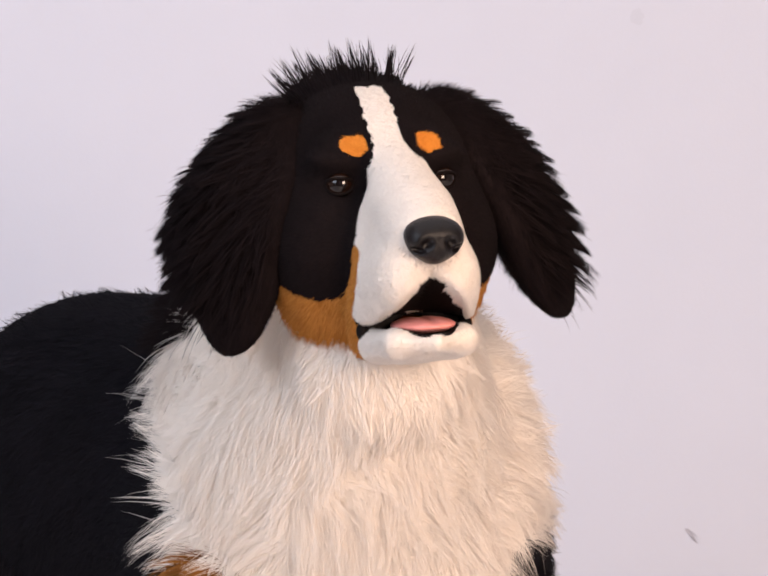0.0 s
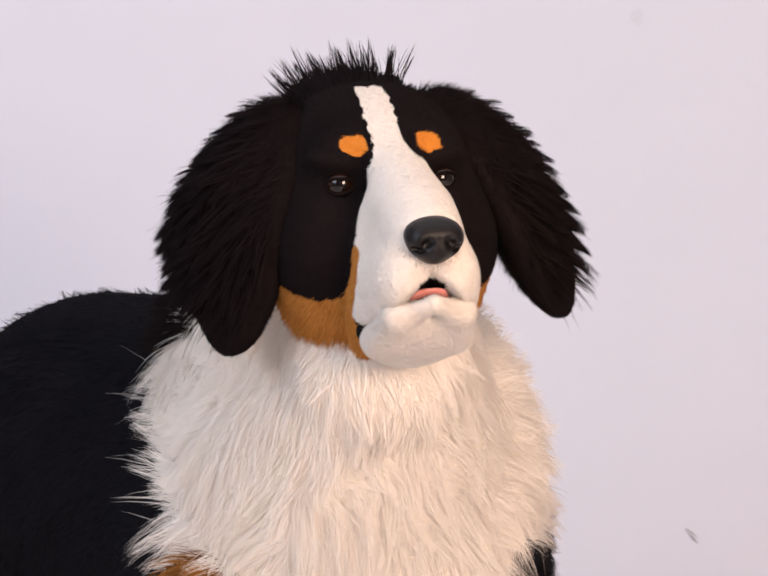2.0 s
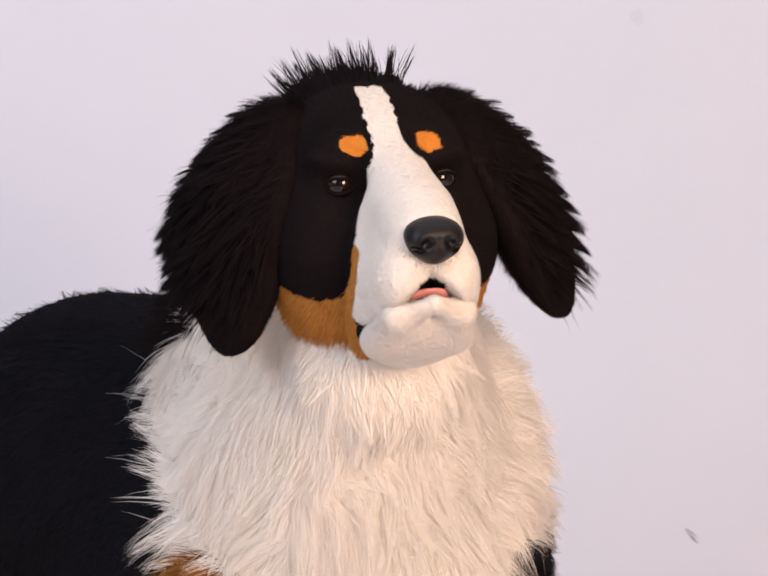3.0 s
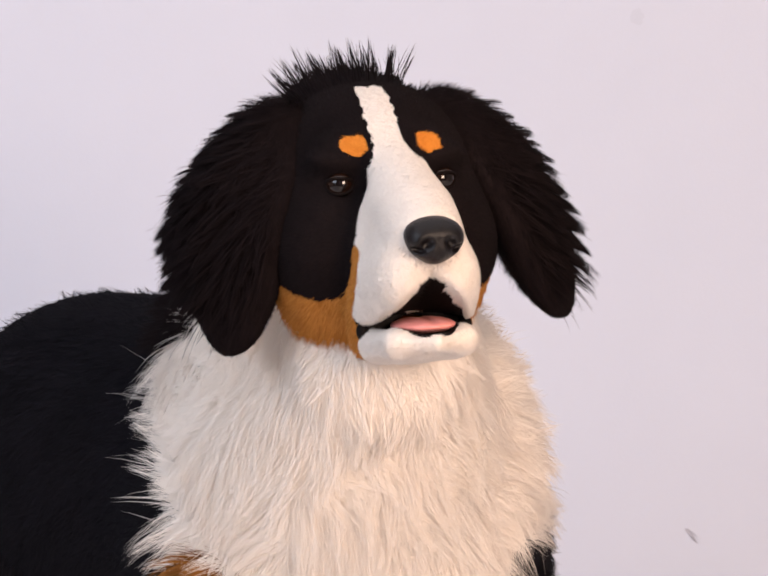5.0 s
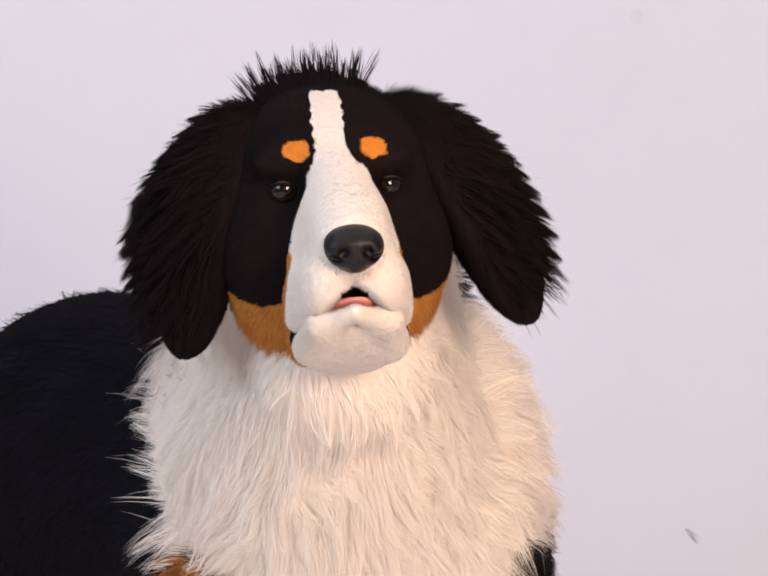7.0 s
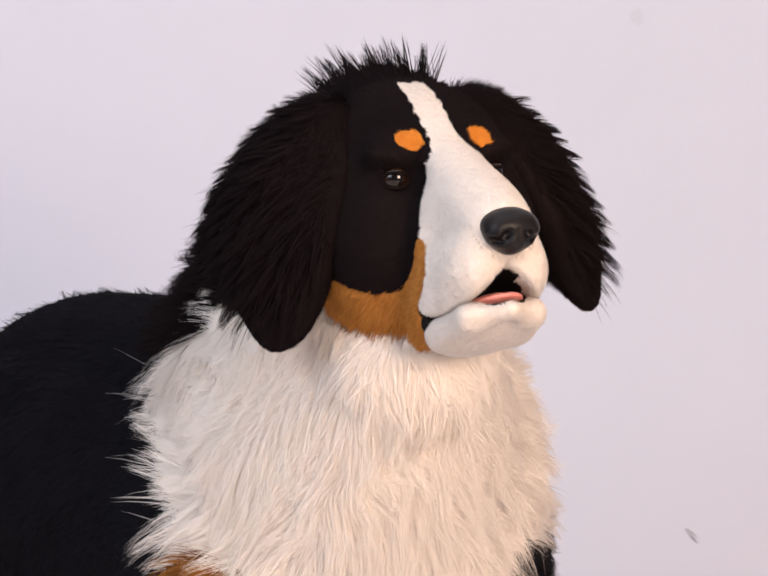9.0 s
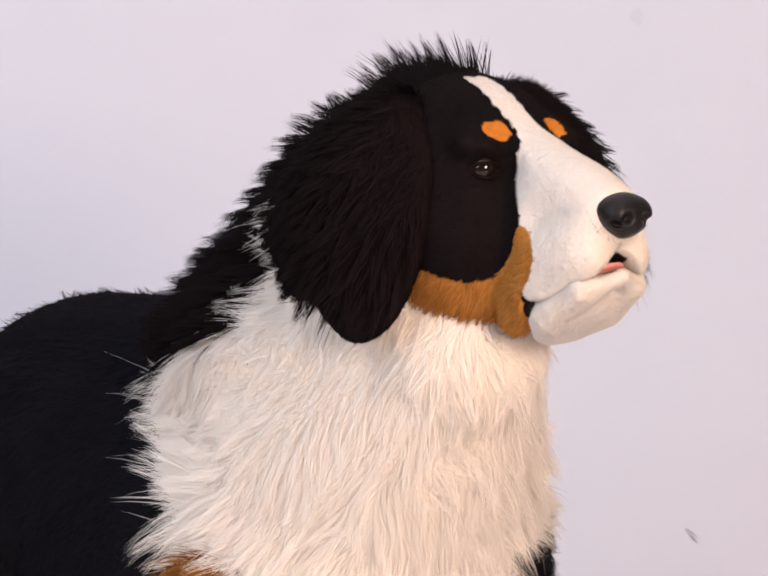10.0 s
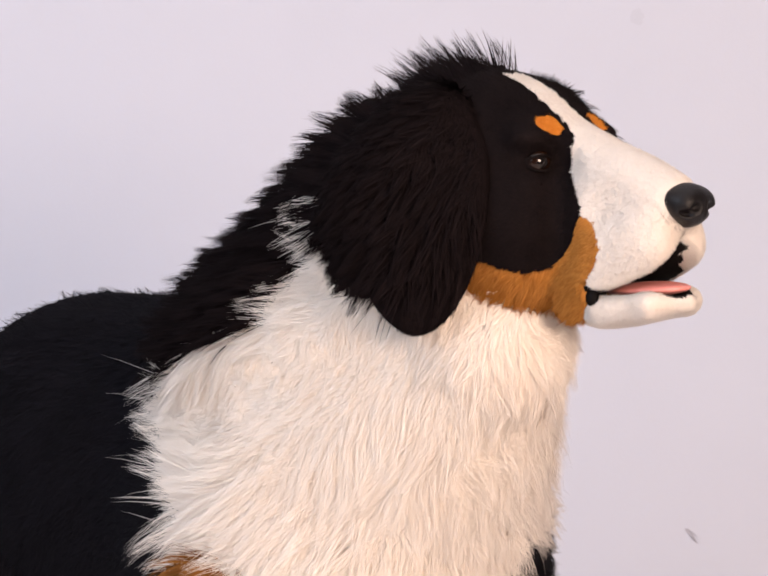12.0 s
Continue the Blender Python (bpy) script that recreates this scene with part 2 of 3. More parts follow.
YAW = [(0, 13.6), (4.8, 13.6), (5.15, 13.6), (5.3, 13.05), (5.4, 12.2), (5.5, 11.17), (5.6, 10.35), (5.8, 9.1), (6, 7.93), (6.2, 7.0), (6.5, 6.17), (6.8, 5.9), (7, 6.03),
       (7.2, 6.5), (8.0, 9.6), (8.8, 18.7), (9, 21.27), (9.5, 27.91), (10, 34.6), (10.5, 40.16), (11, 43.97), (11.25, 45.0), (11.5, 45.4), (11.75, 45.0), (12, 44.31)]
JAW = [(0, 1.0), (0.35, 1.0), (0.42, 0.97), (0.5, 0.70), (0.6, 0.12), (0.7, 0.03), (0.8, 0), (4.25, 0), (4.5, 0.9), (4.6, 1.0), (5.05, 1.0), (5.1, 0.97), (5.2, 0.55),
       (5.3, 0.04), (5.4, 0), (8.3, 0), (8.5, 0.8), (8.6, 1.0), (8.8, 1.0), (8.9, 0.9), (9.0, 0.4), (9.1, 0.05), (9.2, 0), (10.6, 0.0), (10.7, 0.55), (10.8, 1.0),
       (10.9, 0.5), (11.0, 0.12), (11.1, 0), (11.5, 0.03), (11.6, 0.65), (11.7, 1.0), (11.8, 0.4), (11.9, 0.75), (12, 1.05)]
JAW_OPEN = 23


def eased(rows, t):
    """A smooth curve through the rows that never overshoots."""
    x, y = np.array(rows).T
    h, d = np.diff(x), np.diff(y) / np.diff(x)
    m = np.zeros(len(x))
    ok = d[:-1] * d[1:] > 0
    m[1:-1][ok] = (2 * d[:-1] * d[1:] / np.where(ok, d[:-1] + d[1:], 1))[ok]
    i = min(max(int(np.searchsorted(x, t)) - 1, 0), len(h) - 1)
    s = min(max((t - x[i]) / h[i], 0), 1)
    return float((1 + 2 * s) * (1 - s) ** 2 * y[i] + s * (1 - s) ** 2 * h[i] * m[i] + s * s * (3 - 2 * s) * y[i + 1] + s * s * (s - 1) * h[i] * m[i + 1])


# ---- the dog ----
dog = tagged(new("plush_dog"), "large black, white and tan plush dog standing on the floor", "plush dog")


def head_solid(p):
    q = both(p)
    d = ellipsoid(p, (0, 0.028, 0.0), (0.082, 0.095, 0.078))
    d = blend(d, ellipsoid(q, (0.042, -0.012, -0.045), (0.044, 0.062, 0.048)), 0.03)
    d = blend(d, ellipsoid(p, (0, 0.0, -0.075), (0.06, 0.075, 0.036)), 0.03)
    d = blend(d, ellipsoid(q, (0.030, -0.046, 0.021), (0.021, 0.016, 0.017)), 0.014)
    m = limb(p, (0, -0.03, 0.020), (0, -0.150, -0.031), 0.029, 0.021)
    m = blend(m, ellipsoid(p, (0, -0.096, -0.046), (0.039, 0.063, 0.043), (-8, 0, 0)), 0.02)
    m = blend(m, ellipsoid(q, (0.017, -0.129, -0.063), (0.022, 0.035, 0.027), (-4, 0, 0)), 0.012)
    m = blend(m, ellipsoid(q, (0.0255, -0.112, -0.074), (0.0145, 0.024, 0.023)), 0.012)
    # a shallow dent runs between the flews and the bridge
    m = carve(m, ellipsoid(q, (0.0405, -0.126, -0.027), (0.0065, 0.016, 0.010), (-20, 0, 0)), 0.018)
    d = blend(d, m, 0.016)
    d = carve(d, ellipsoid(q, (0.040, -0.078, 0.003), (0.017, 0.013, 0.012)), 0.012)
    # brow roll over the eye and a soft pouch below it
    d = blend(d, ellipsoid(q, (0.036, -0.0525, 0.0200), (0.019, 0.0145, 0.0080), (0, -8, 0)), 0.008)
    d = blend(d, ellipsoid(q, (0.041, -0.0495, -0.0150), (0.017, 0.0125, 0.0080), (0, 12, 0)), 0.010)
    # a fold of the cheek hangs behind the mouth corner
    d = blend(d, ellipsoid(q, (0.031, -0.088, -0.098), (0.007, 0.012, 0.018), (25, 0, 0)), 0.030)
    return d


def head_field(p):
    d = head_solid(p)
    # the mouth: open below the lips, with a notch under the nose
    y = np.clip((p[:, 1] + 0.165) / 0.062, 0, 1.2)
    lip = -0.0535 - 0.034 * y - 0.9 * np.abs(p[:, 0]) * (1 - np.minimum(y, 1)) ** 0.6
    lip = np.maximum(lip, -0.094)
    mouth = np.maximum(np.maximum(p[:, 2] - lip, p[:, 1] + 0.102), np.abs(p[:, 0]) - 0.08)
    return carve(d, mouth, 0.004)


def head_zone(p):
    """0 black, 1 white, 2 tan, 3 brow spot, 4 scalp, 5 mouth lining."""
    wob = 0.0004 * np.sin(p[:, 1] * 310 + 3 * np.sin(p[:, 2] * 120)) + 0.0004 * np.sin(p[:, 2] * 731 + p[:, 0] * 500)
    x, y, z = np.abs(p[:, 0]), p[:, 1], p[:, 2]
    zone = np.zeros(len(p), int)
    zone[z + wob < np.interp(y, [-0.11, -0.099, -0.091, -0.082, -0.071, -0.059, -0.044, -0.027, 0.05], [-0.025, -0.037, -0.055, -0.067, -0.075, -0.078, -0.073, -0.065, -0.055])] = 2
    # the blaze wanders a little to one side
    ahead = 0.8 * np.maximum(-0.080 - y, 0)
    one = np.interp(z, [-0.006, 0.002, 0.012, 0.018, 0.024, 0.031, 0.053, 0.07], [0.0275, 0.0250, 0.0222, 0.0188, 0.0160, 0.0142, 0.0138, 0.0120])
    two = np.interp(z, [-0.006, 0.002, 0.012, 0.022, 0.032, 0.049, 0.068], [0.0275, 0.0250, 0.0205, 0.0120, 0.0068, 0.0085, 0.0095])
    wide = np.where(z < 0.02, ahead, 0)
    white = (p[:, 0] > -one - wide + wob) & (p[:, 0] < two + wide + wob) & (y + wob < np.where(z < 0.014, -0.079, -0.004 - 0.35 * np.abs(p[:, 0] + 0.007) - 8 * wob)) & (z > -0.006)
    white |= (y + wob < np.interp(z, [-0.11, -0.086, -0.075, -0.063, -0.045, -0.037, -0.03, -0.02, -0.006],
                                  [-0.104, -0.104, -0.113, -0.118, -0.110, -0.0985, -0.096, -0.091, -0.081])) & (z <= -0.006)
    zone[white] = 1
    spot = np.abs((x - 0.0270) / 0.0094) ** 2.6 + np.abs((z - 0.0300 + 0.12 * (x - 0.0270)) / 0.0070) ** 2.6 + 260 * wob < 1
    spot &= z > 0.0232 + 0.35 * np.maximum(x - 0.0270, 0) + 2 * wob
    zone[spot & (y < -0.03)] = 3
    zone[(y > 0.012) & (z > -0.05) & (zone == 0)] = 4
    deep = head_solid(p)
    zone[(deep < np.where((x < 0.010) | (y > -0.143), -0.0022, -0.0085)) & (z < -0.05)] = 5
    zone[((deep < -0.0012) | ((x < 0.029) & (y < -0.094))) & (zone == 2) & (z < -0.06) & (y < -0.085)] = 5
    return zone


rng = np.random.default_rng(7)
hv, hn, hq = skin(head_field, (-0.11, -0.21, -0.125), (0.11, 0.15, 0.10), 0.003)
face_zone = head_zone(hv[hq].mean(1))
rp, rn = roots_on(hv, hn, hq, 330000, rng)
root_zone = head_zone(rp)


def short_plush(z, length, width, comb, lift=0.7):
    k = root_zone == z
    return strands(rp[k], rn[k], length, width, comb[k] if len(comb) == len(rp) else comb, lift, rng, levels=1, droop=0.1, wild=0.35)


back = np.tile(v3(0, 0.8, -0.25), (len(rp), 1)) + rp * v3(4, 0, 0)
head = part("head", mesh_of("head", [cut(hv, hn, hq, face_zone == 0), short_plush(0, 0.0034, 0.0006, back)], [BLACK_PLUSH]), dog, "short black plush face")
part("muzzle", mesh_of("muzzle", [cut(hv, hn, hq, face_zone == 1), short_plush(1, 0.0023, 0.0005, back, 1.2)], [WHITE_PLUSH]), head, "short white plush muzzle and blaze")
cheek_hair = (root_zone == 2) & (rng.random(len(rp)) < 0.6)
low = np.clip((-rp[:, 2] - 0.075) / 0.03, 0, 1)
part("cheek", mesh_of("cheek", [cut(hv, hn, hq, face_zone == 2), strands(rp[cheek_hair], rn[cheek_hair], (0.004 + 0.022 * low * np.clip((rp[:, 1] + 0.10) / 0.05, 0, 1))[cheek_hair], 0.0011,
     (v3(0, 0.8, -0.35) + rp * v3(3, 0, 0))[cheek_hair], 0.45, rng, levels=2, clump=0.4, clump_size=0.007)], [TAN_PLUSH]), head, "tan plush cheeks and throat")
for s in (-1, 1):
    fs, rs = (face_zone == 3) & (hv[hq].mean(1)[:, 0] * s > 0), (root_zone == 3) & (rp[:, 0] * s > 0)
    part("brow_spot", mesh_of("brow_spot", [cut(hv, hn, hq, fs), strands(rp[rs], rn[rs], 0.0032, 0.0006, back[rs], 0.7, rng, levels=1, droop=0.1, wild=0.35)], [BROW_PLUSH]), head, "amber plush brow spot")
part("mouth_lining", mesh_of("mouth_lining", [cut(hv, hn, hq, face_zone == 5)], [MOUTH_BLACK]), head, "black mouth lining")
sp, sn = roots_on(*cut(hv, hn, hq, face_zone == 4)[:3], 26000, rng)
crest = np.clip((sp[:, 2] - 0.050) / 0.025, 0, 1) * np.clip((0.09 - np.abs(sp[:, 1] - 0.04)) / 0.05, 0, 1) * np.interp(sp[:, 0], [-0.07, -0.04, 0.0, 0.04, 0.07], [0.9, 1.0, 0.85, 0.4, 0.2])
wisp = (crest > 0.45) & (rng.random(len(sp)) < 0.18)
part("scalp", mesh_of("scalp", [cut(hv, hn, hq, face_zone == 4), strands(sp, sn, (0.016 + 0.010 * crest) * np.interp(sp[:, 1], [0.012, 0.030], [0.4, 1.0]), 0.0008, v3(0, 1.0, -0.1) + sp * v3(7, 0, 0), 0.3 + 0.9 * crest[:, None] * np.interp(sp[:, 1], [0.012, 0.04], [0.2, 1.0])[:, None],
     rng, 3, 0.7, 0.009, 0.0, 0.25), strands(*[a[wisp] for a in (sp, sn)], 0.040, 0.0008, v3(0, 1.0, 0.3) + sp[wisp] * v3(5, 0, 0), 1.4, rng, 3, 0.85, 0.012, 0.0, 0.35)], [BLACK_EAR]),
     head, "long tufted black crown fur")


# ears
def ear(side, centre, tilt, spread, root, size, bend, seed):
    g = np.random.default_rng(seed)
    turn = np.array(Euler((radians(4), radians(-side * tilt), 0)).to_matrix())

    def field(p):
        q = (p - v3(*centre)) @ turn
        taper = np.interp(q[:, 2], [-0.1, -0.07, 0.0, 0.05, 0.1], [1.70, 1.40, 1.0, 1.05, 1.25])
        fold = side * 0.008 * np.sin(q[:, 1] * 45) + side * 0.25 * np.maximum(q[:, 1] - 0.02, 0) - side * (bend * np.maximum(q[:, 2] + 0.01, 0) ** 2 + 0.45 * np.maximum(-q[:, 1] - 0.015, 0))
        w = np.stack([q[:, 0] - fold, (q[:, 1] + 0.17 * np.maximum(-q[:, 2], 0)) * taper, q[:, 2]], 1)
        d = ellipsoid(w, (0, 0, 0), size) * 0.7
        return blend(d, limb(p, root, v3(*centre) * 0.55 + v3(*root) * 0.45, 0.024, 0.02), 0.035)
    c = v3(*centre)
    v, n, f = skin(field, c - 0.15, c + 0.15, 0.005)
    p, m = roots_on(v, n, f, 46000, g)
    q = (p - c) @ turn
    rear = np.clip((q[:, 1] + 0.040) / 0.06, 0, 1)
    outer = np.clip(side * m[:, 0] * 1.5, 0, 1)
    tip = np.clip((-q[:, 2] - 0.040) / 0.025, 0, 1)
    free = np.maximum(rear, 0.34 * outer) * (1 - tip)
    high = np.interp(q[:, 2], [0.0, 0.06], [1.0, 0.7])
    length = 0.0036 + 0.026 * free * high
    comb = np.stack([side * spread * (0.3 + rear), 0.25 + 0.75 * rear, -0.85 + 0 * rear], 1)
    lift = (0.14 + 0.22 * free)[:, None]
    edge = np.clip(1.5 * side * m[:, 0] * (0.22 + rear) + 1.2 * m[:, 1] * rear, 0, 1) * (1 - tip)
    lock = g.random(len(p)) < 0.42 * edge
    return mesh_of("ear", [(v, n, f, NONE3), strands(p, m, length, 0.0007, comb, lift, g, 3, 0.16, 0.008, 0.12, 0.26, 0.3),
                           strands(p[lock], m[lock], 0.032 * high[lock], 0.0008, comb[lock], 0.62, g, 3, 0.86, 0.013, 0.06, 0.12, 0.2)], [BLACK_EAR])


part("ear", ear(-1, (-0.107, 0.015, -0.029), 9, 0.6, (-0.056, 0.028, 0.034), (0.025, 0.059, 0.090), 3.0, 11), head, "hanging black ear with long feathered fur")
part("ear", ear(1, (0.121, 0.020, -0.027), 24, 0.8, (0.058, 0.028, 0.040), (0.025, 0.060, 0.086), 1.3, 12), head, "black ear with long feathered fur swung outwards")


# eyes, nose
def eye(side):
    bm = bmesh.new()
    bmesh.ops.create_uvsphere(bm, u_segments=32, v_segments=20, radius=0.0108)
    for f in bm.faces:
        c = f.calc_center_median()
        f.smooth = True
        f.material_index = 1 if 0.0046 < math.hypot(c.x, c.y) < 0.0085 and c.z > 0 else 0
    bmesh.ops.transform(bm, matrix=pose(side * 0.0368, -0.0566, 0.004, 90 + 4, 0, side * 20), verts=bm.verts)
    me = bpy.data.meshes.new("eye")
    bm.to_mesh(me)
    bm.free()
    me.materials.append(EYE_GLASS)
    me.materials.append(EYE_IRIS)
    part("eye", me, head, "glossy dark brown glass eye")
    bm = bmesh.new()
    rings = 28
    for upper in (1, -1):
        loop = []
        for i in range(rings):
            a = math.pi * i / (rings - 1)
            row = []
            for j in range(6):
                b = 2 * math.pi * j / 6
                r = 0.0112 + 0.0022 * math.cos(b)
                h = upper * (0.0046 if upper > 0 else 0.0062) * math.sin(a)
                x = -r * math.cos(a)
                row.append(bm.verts.new((x, h * r / 0.0112 * 1.05, math.sqrt(max(0.0112 ** 2 - x * x - h * h, 0)) * 0.9 + 0.0022 * math.sin(b))))
            loop.append(row)
        for r0, r1 in zip(loop, loop[1:]):
            for j in range(6):
                bm.faces.new((r0[j], r0[(j + 1) % 6], r1[(j + 1) % 6], r1[j])).smooth = True
    bmesh.ops.recalc_face_normals(bm, faces=bm.faces)
    bmesh.ops.transform(bm, matrix=pose(side * 0.0368, -0.0566, 0.004, 90 + 4, 0, side * 20), verts=bm.verts)
    me = bpy.data.meshes.new("eyelid")
    bm.to_mesh(me)
    bm.free()
    me.materials.append(EYELID)
    part("eyelid", me, head, "black leather eyelid rim")


eye(-1)
eye(1)


def nose_field(p):
    q = both(p)
    d = ellipsoid(p, (0, -0.164, -0.030), (0.0195, 0.019, 0.0125))
    d = blend(d, ellipsoid(p, (0, -0.166, -0.039), (0.0125, 0.0165, 0.0115)), 0.010)
    d = blend(d, ellipsoid(q, (0.0105, -0.172, -0.034), (0.0085, 0.010, 0.0095)), 0.006)
    d = carve(d, ellipsoid(q, (0.0085, -0.1835, -0.0365), (0.0042, 0.006, 0.0032), (0, 25, 0)), 0.004)
    d = carve(d, ellipsoid(q, (0.0145, -0.178, -0.0395), (0.0052, 0.006, 0.0020), (0, -20, 0)), 0.003)
    d = carve(d, limb(p, (0, -0.186, -0.034), (0, -0.182, -0.052), 0.0012, 0.0012), 0.004)
    return d


part("nose", mesh_of("nose", [(*skin(nose_field, (-0.026, -0.192, -0.058), (0.026, -0.14, -0.012), 0.0011), NONE3)], [NOSE_LEATHER]), head, "shiny black leather nose")

fringe = (root_zone == 1) & (np.abs(nose_field(rp) - 0.0012) < 0.0032) & (rp[:, 2] < -0.038) & (rng.random(len(rp)) < 0.4)
part("nose_fringe", mesh_of("nose_fringe", [strands(rp[fringe], rn[fringe], 0.0030, 0.0003, v3(0, 0.3, -1), 0.6, rng, 1, droop=0.1, wild=0.4)], [TAUPE_HAIR]), head, "short grey-brown hairs below the nose")

# lower jaw, in its own space round the hinge
HINGE = v3(0, -0.098, -0.094)


def jaw_field(p):
    h = p + HINGE
    bow = limb(both(h), (0.0295, -0.106, -0.1075), (0.0235, -0.145, -0.1045), 0.0088, 0.0062)
    bow = blend(bow, limb(both(h), (0.0235, -0.145, -0.1045), (0.0, -0.1635, -0.1040), 0.0062, 0.0058), 0.014)
    return blend(bow, ellipsoid(h, (0, -0.108, -0.1108), (0.0345, 0.038, 0.0112), (-7, 0, 0)), 0.014)


def jaw_zone(p):
    h = p + HINGE
    rim = np.interp(h[:, 1], [-0.169, -0.160, -0.145, -0.106], [0.0, 0.0115, 0.0235, 0.0310])
    return ((gradient(jaw_field, p)[:, 2] > 0.1) & (np.abs(h[:, 0]) < rim) & (h[:, 1] > -0.1655)).astype(int)


jv, jn, jq = skin(jaw_field, (-0.06, -0.095, -0.045), (0.06, 0.035, 0.03), 0.0015)
jz = jaw_zone(jv[jq].mean(1))
jp, jm = roots_on(jv, jn, jq, 50000, rng)
jk = jaw_zone(jp) == 0
jaw = part("jaw", mesh_of("jaw", [cut(jv, jn, jq, jz == 0), strands(jp[jk], jm[jk], 0.0024, 0.0005, v3(0, 0.8, -0.3), 0.7, rng, 1, droop=0.1, wild=0.35)], [WHITE_PLUSH]), dog, "short white plush lower jaw")
part("mouth_floor", mesh_of("mouth_floor", [cut(jv, jn, jq, jz == 1)], [MOUTH_BLACK]), jaw, "black inner lip and mouth floor")


def tongue_field(p):
    h = p + HINGE
    d = ellipsoid(h, (0, -0.127, -0.0945), (0.0215, 0.036, 0.0058), (-2, 0, 0))
    return carve(d, limb(h, (0, -0.095, -0.0885), (0, -0.165, -0.0885), 0.0020, 0.0014), 0.004)


part("tongue", mesh_of("tongue", [(*skin(tongue_field, (-0.03, -0.09, -0.02), (0.03, 0.02, 0.02), 0.0015), NONE3)], [TONGUE_PINK]), jaw, "pink tongue")
for s in (-1, 1):
    bm = bmesh.new()
    bmesh.ops.create_uvsphere(bm, u_segments=16, v_segments=10, radius=1.0)
    for f in bm.faces:
        f.smooth = True
    bmesh.ops.transform(bm, matrix=Matrix.Translation((s * 0.0375, -0.1040, -0.0985)) @ Matrix.Diagonal((0.0045, 0.0052, 0.0068, 1)), verts=bm.verts)
    me = bpy.data.meshes.new("mouth_corner")
    bm.to_mesh(me)
    bm.free()
    me.materials.append(MOUTH_BLACK)
    part("mouth_corner", me, head, "black fold at the mouth corner")


# the neck turns half as far as the head; built in the head's space
def neck_field(p):
    d = limb(p, (0, 0.088, -0.040), (0, 0.235, -0.175), 0.090, 0.130)
    d = blend(d, limb(p, (0, 0.020, -0.130), (0.004, 0.140, -0.215), 0.068, 0.133), 0.05)
    return d


def nape_edge(p):
    return np.interp(p[:, 2], [-0.25, -0.2, -0.148, -0.130, -0.118, -0.11, -0.095, -0.075, -0.049], [0.40, 0.34, 0.270, 0.230, 0.172, 0.150, 0.148, 0.128, 0.094]) - 3.0 * np.maximum(p[:, 2] + 0.045, 0) + 0.5 * np.maximum(p[:, 0] - 0.02, 0)


def neck_zone(p):
    return (p[:, 1] + 0.008 * np.sin(p[:, 2] * 60) > nape_edge(p)).astype(int)


nv, nn, nq = skin(neck_field, (-0.2, -0.08, -0.38), (0.2, 0.36, 0.10), 0.009)
nz = neck_zone(nv[nq].mean(1))
np_, nm = roots_on(nv, nn, nq, 190000, rng)
seen = np_[:, 2] > -0.36
np_, nm = np_[seen], nm[seen]
nk = neck_zone(np_)
k0 = nk == 0
wp, wn = np_[k0], nm[k0]
near = np.clip(1 - (nape_edge(wp) - wp[:, 1]) / 0.05, 0, 1)[:, None]
fall = v3(0, 0.45, -0.85) + wp * v3(5, 0, 0) + near * v3(0, 0.9, 0.45)
lock = rng.random(len(wp)) < 0.30
tuft = rng.random(len(wp)) < 0.10
brief = np.interp(wp[:, 2], [-0.2, -0.12, -0.05], [1.0, 0.5, 0.45]) + 0.75 * near[:, 0]
neck = part("neck", mesh_of("neck", [cut(nv, nn, nq, nz == 0), strands(wp, wn, 0.022 * brief, 0.00065, fall, 0.16, rng, 3, 0.3, 0.009, 0.05, 0.3, 0.55),
            strands(wp[tuft], wn[tuft], 0.046 * brief[tuft], 0.0007, fall[tuft], 0.38 + 0.25 * near[tuft], rng, 3, 0.82, 0.024, 0.12, 0.22, 0.5),
            strands(wp[lock], wn[lock], 0.036 * brief[lock], 0.0007, fall[lock], 0.24 + 0.2 * near[lock], rng, 3, 0.62, 0.014, 0.1, 0.24, 0.65)], [WHITE_COAT]), dog, "long white neck ruff")
k1 = nk == 1
bp_, bn_ = np_[k1], nm[k1]
lock = rng.random(len(bp_)) < 0.22
part("nape", mesh_of("nape", [cut(nv, nn, nq, nz == 1), strands(bp_[lock], bn_[lock], 0.046, 0.0011, v3(0, 0.8, -0.2) + bp_[lock] * v3(5, 0, 0), 1.0, rng, 3, 0.85, 0.018, 0.05, 0.15, 0.4), strands(np_[nk == 1], nm[nk == 1], 0.036, 0.0011, (v3(0, 0.8, -0.6) + np_ * v3(4, 0, 0))[nk == 1], 0.75, rng, 3, 0.86, 0.019, 0.05, 0.28, 0.3)],
     [BLACK_EAR]), neck, "long black nape fur")


spot = limb(bp_, (-0.094, 0.104, -0.016), (-0.105, 0.082, -0.048), 0.009, 0.011) < 0.006 * rng.normal(size=len(bp_)) - 0.002
part("white_lock", mesh_of("white_lock", [strands(bp_[spot], bn_[spot], 0.042, 0.0009, v3(-0.2, 0.6, -0.55), 0.95, rng, 3, 0.75, 0.014, 0.05, 0.2, 0.3)], [WHITE_COAT]), neck, "white lock in the black nape fur")


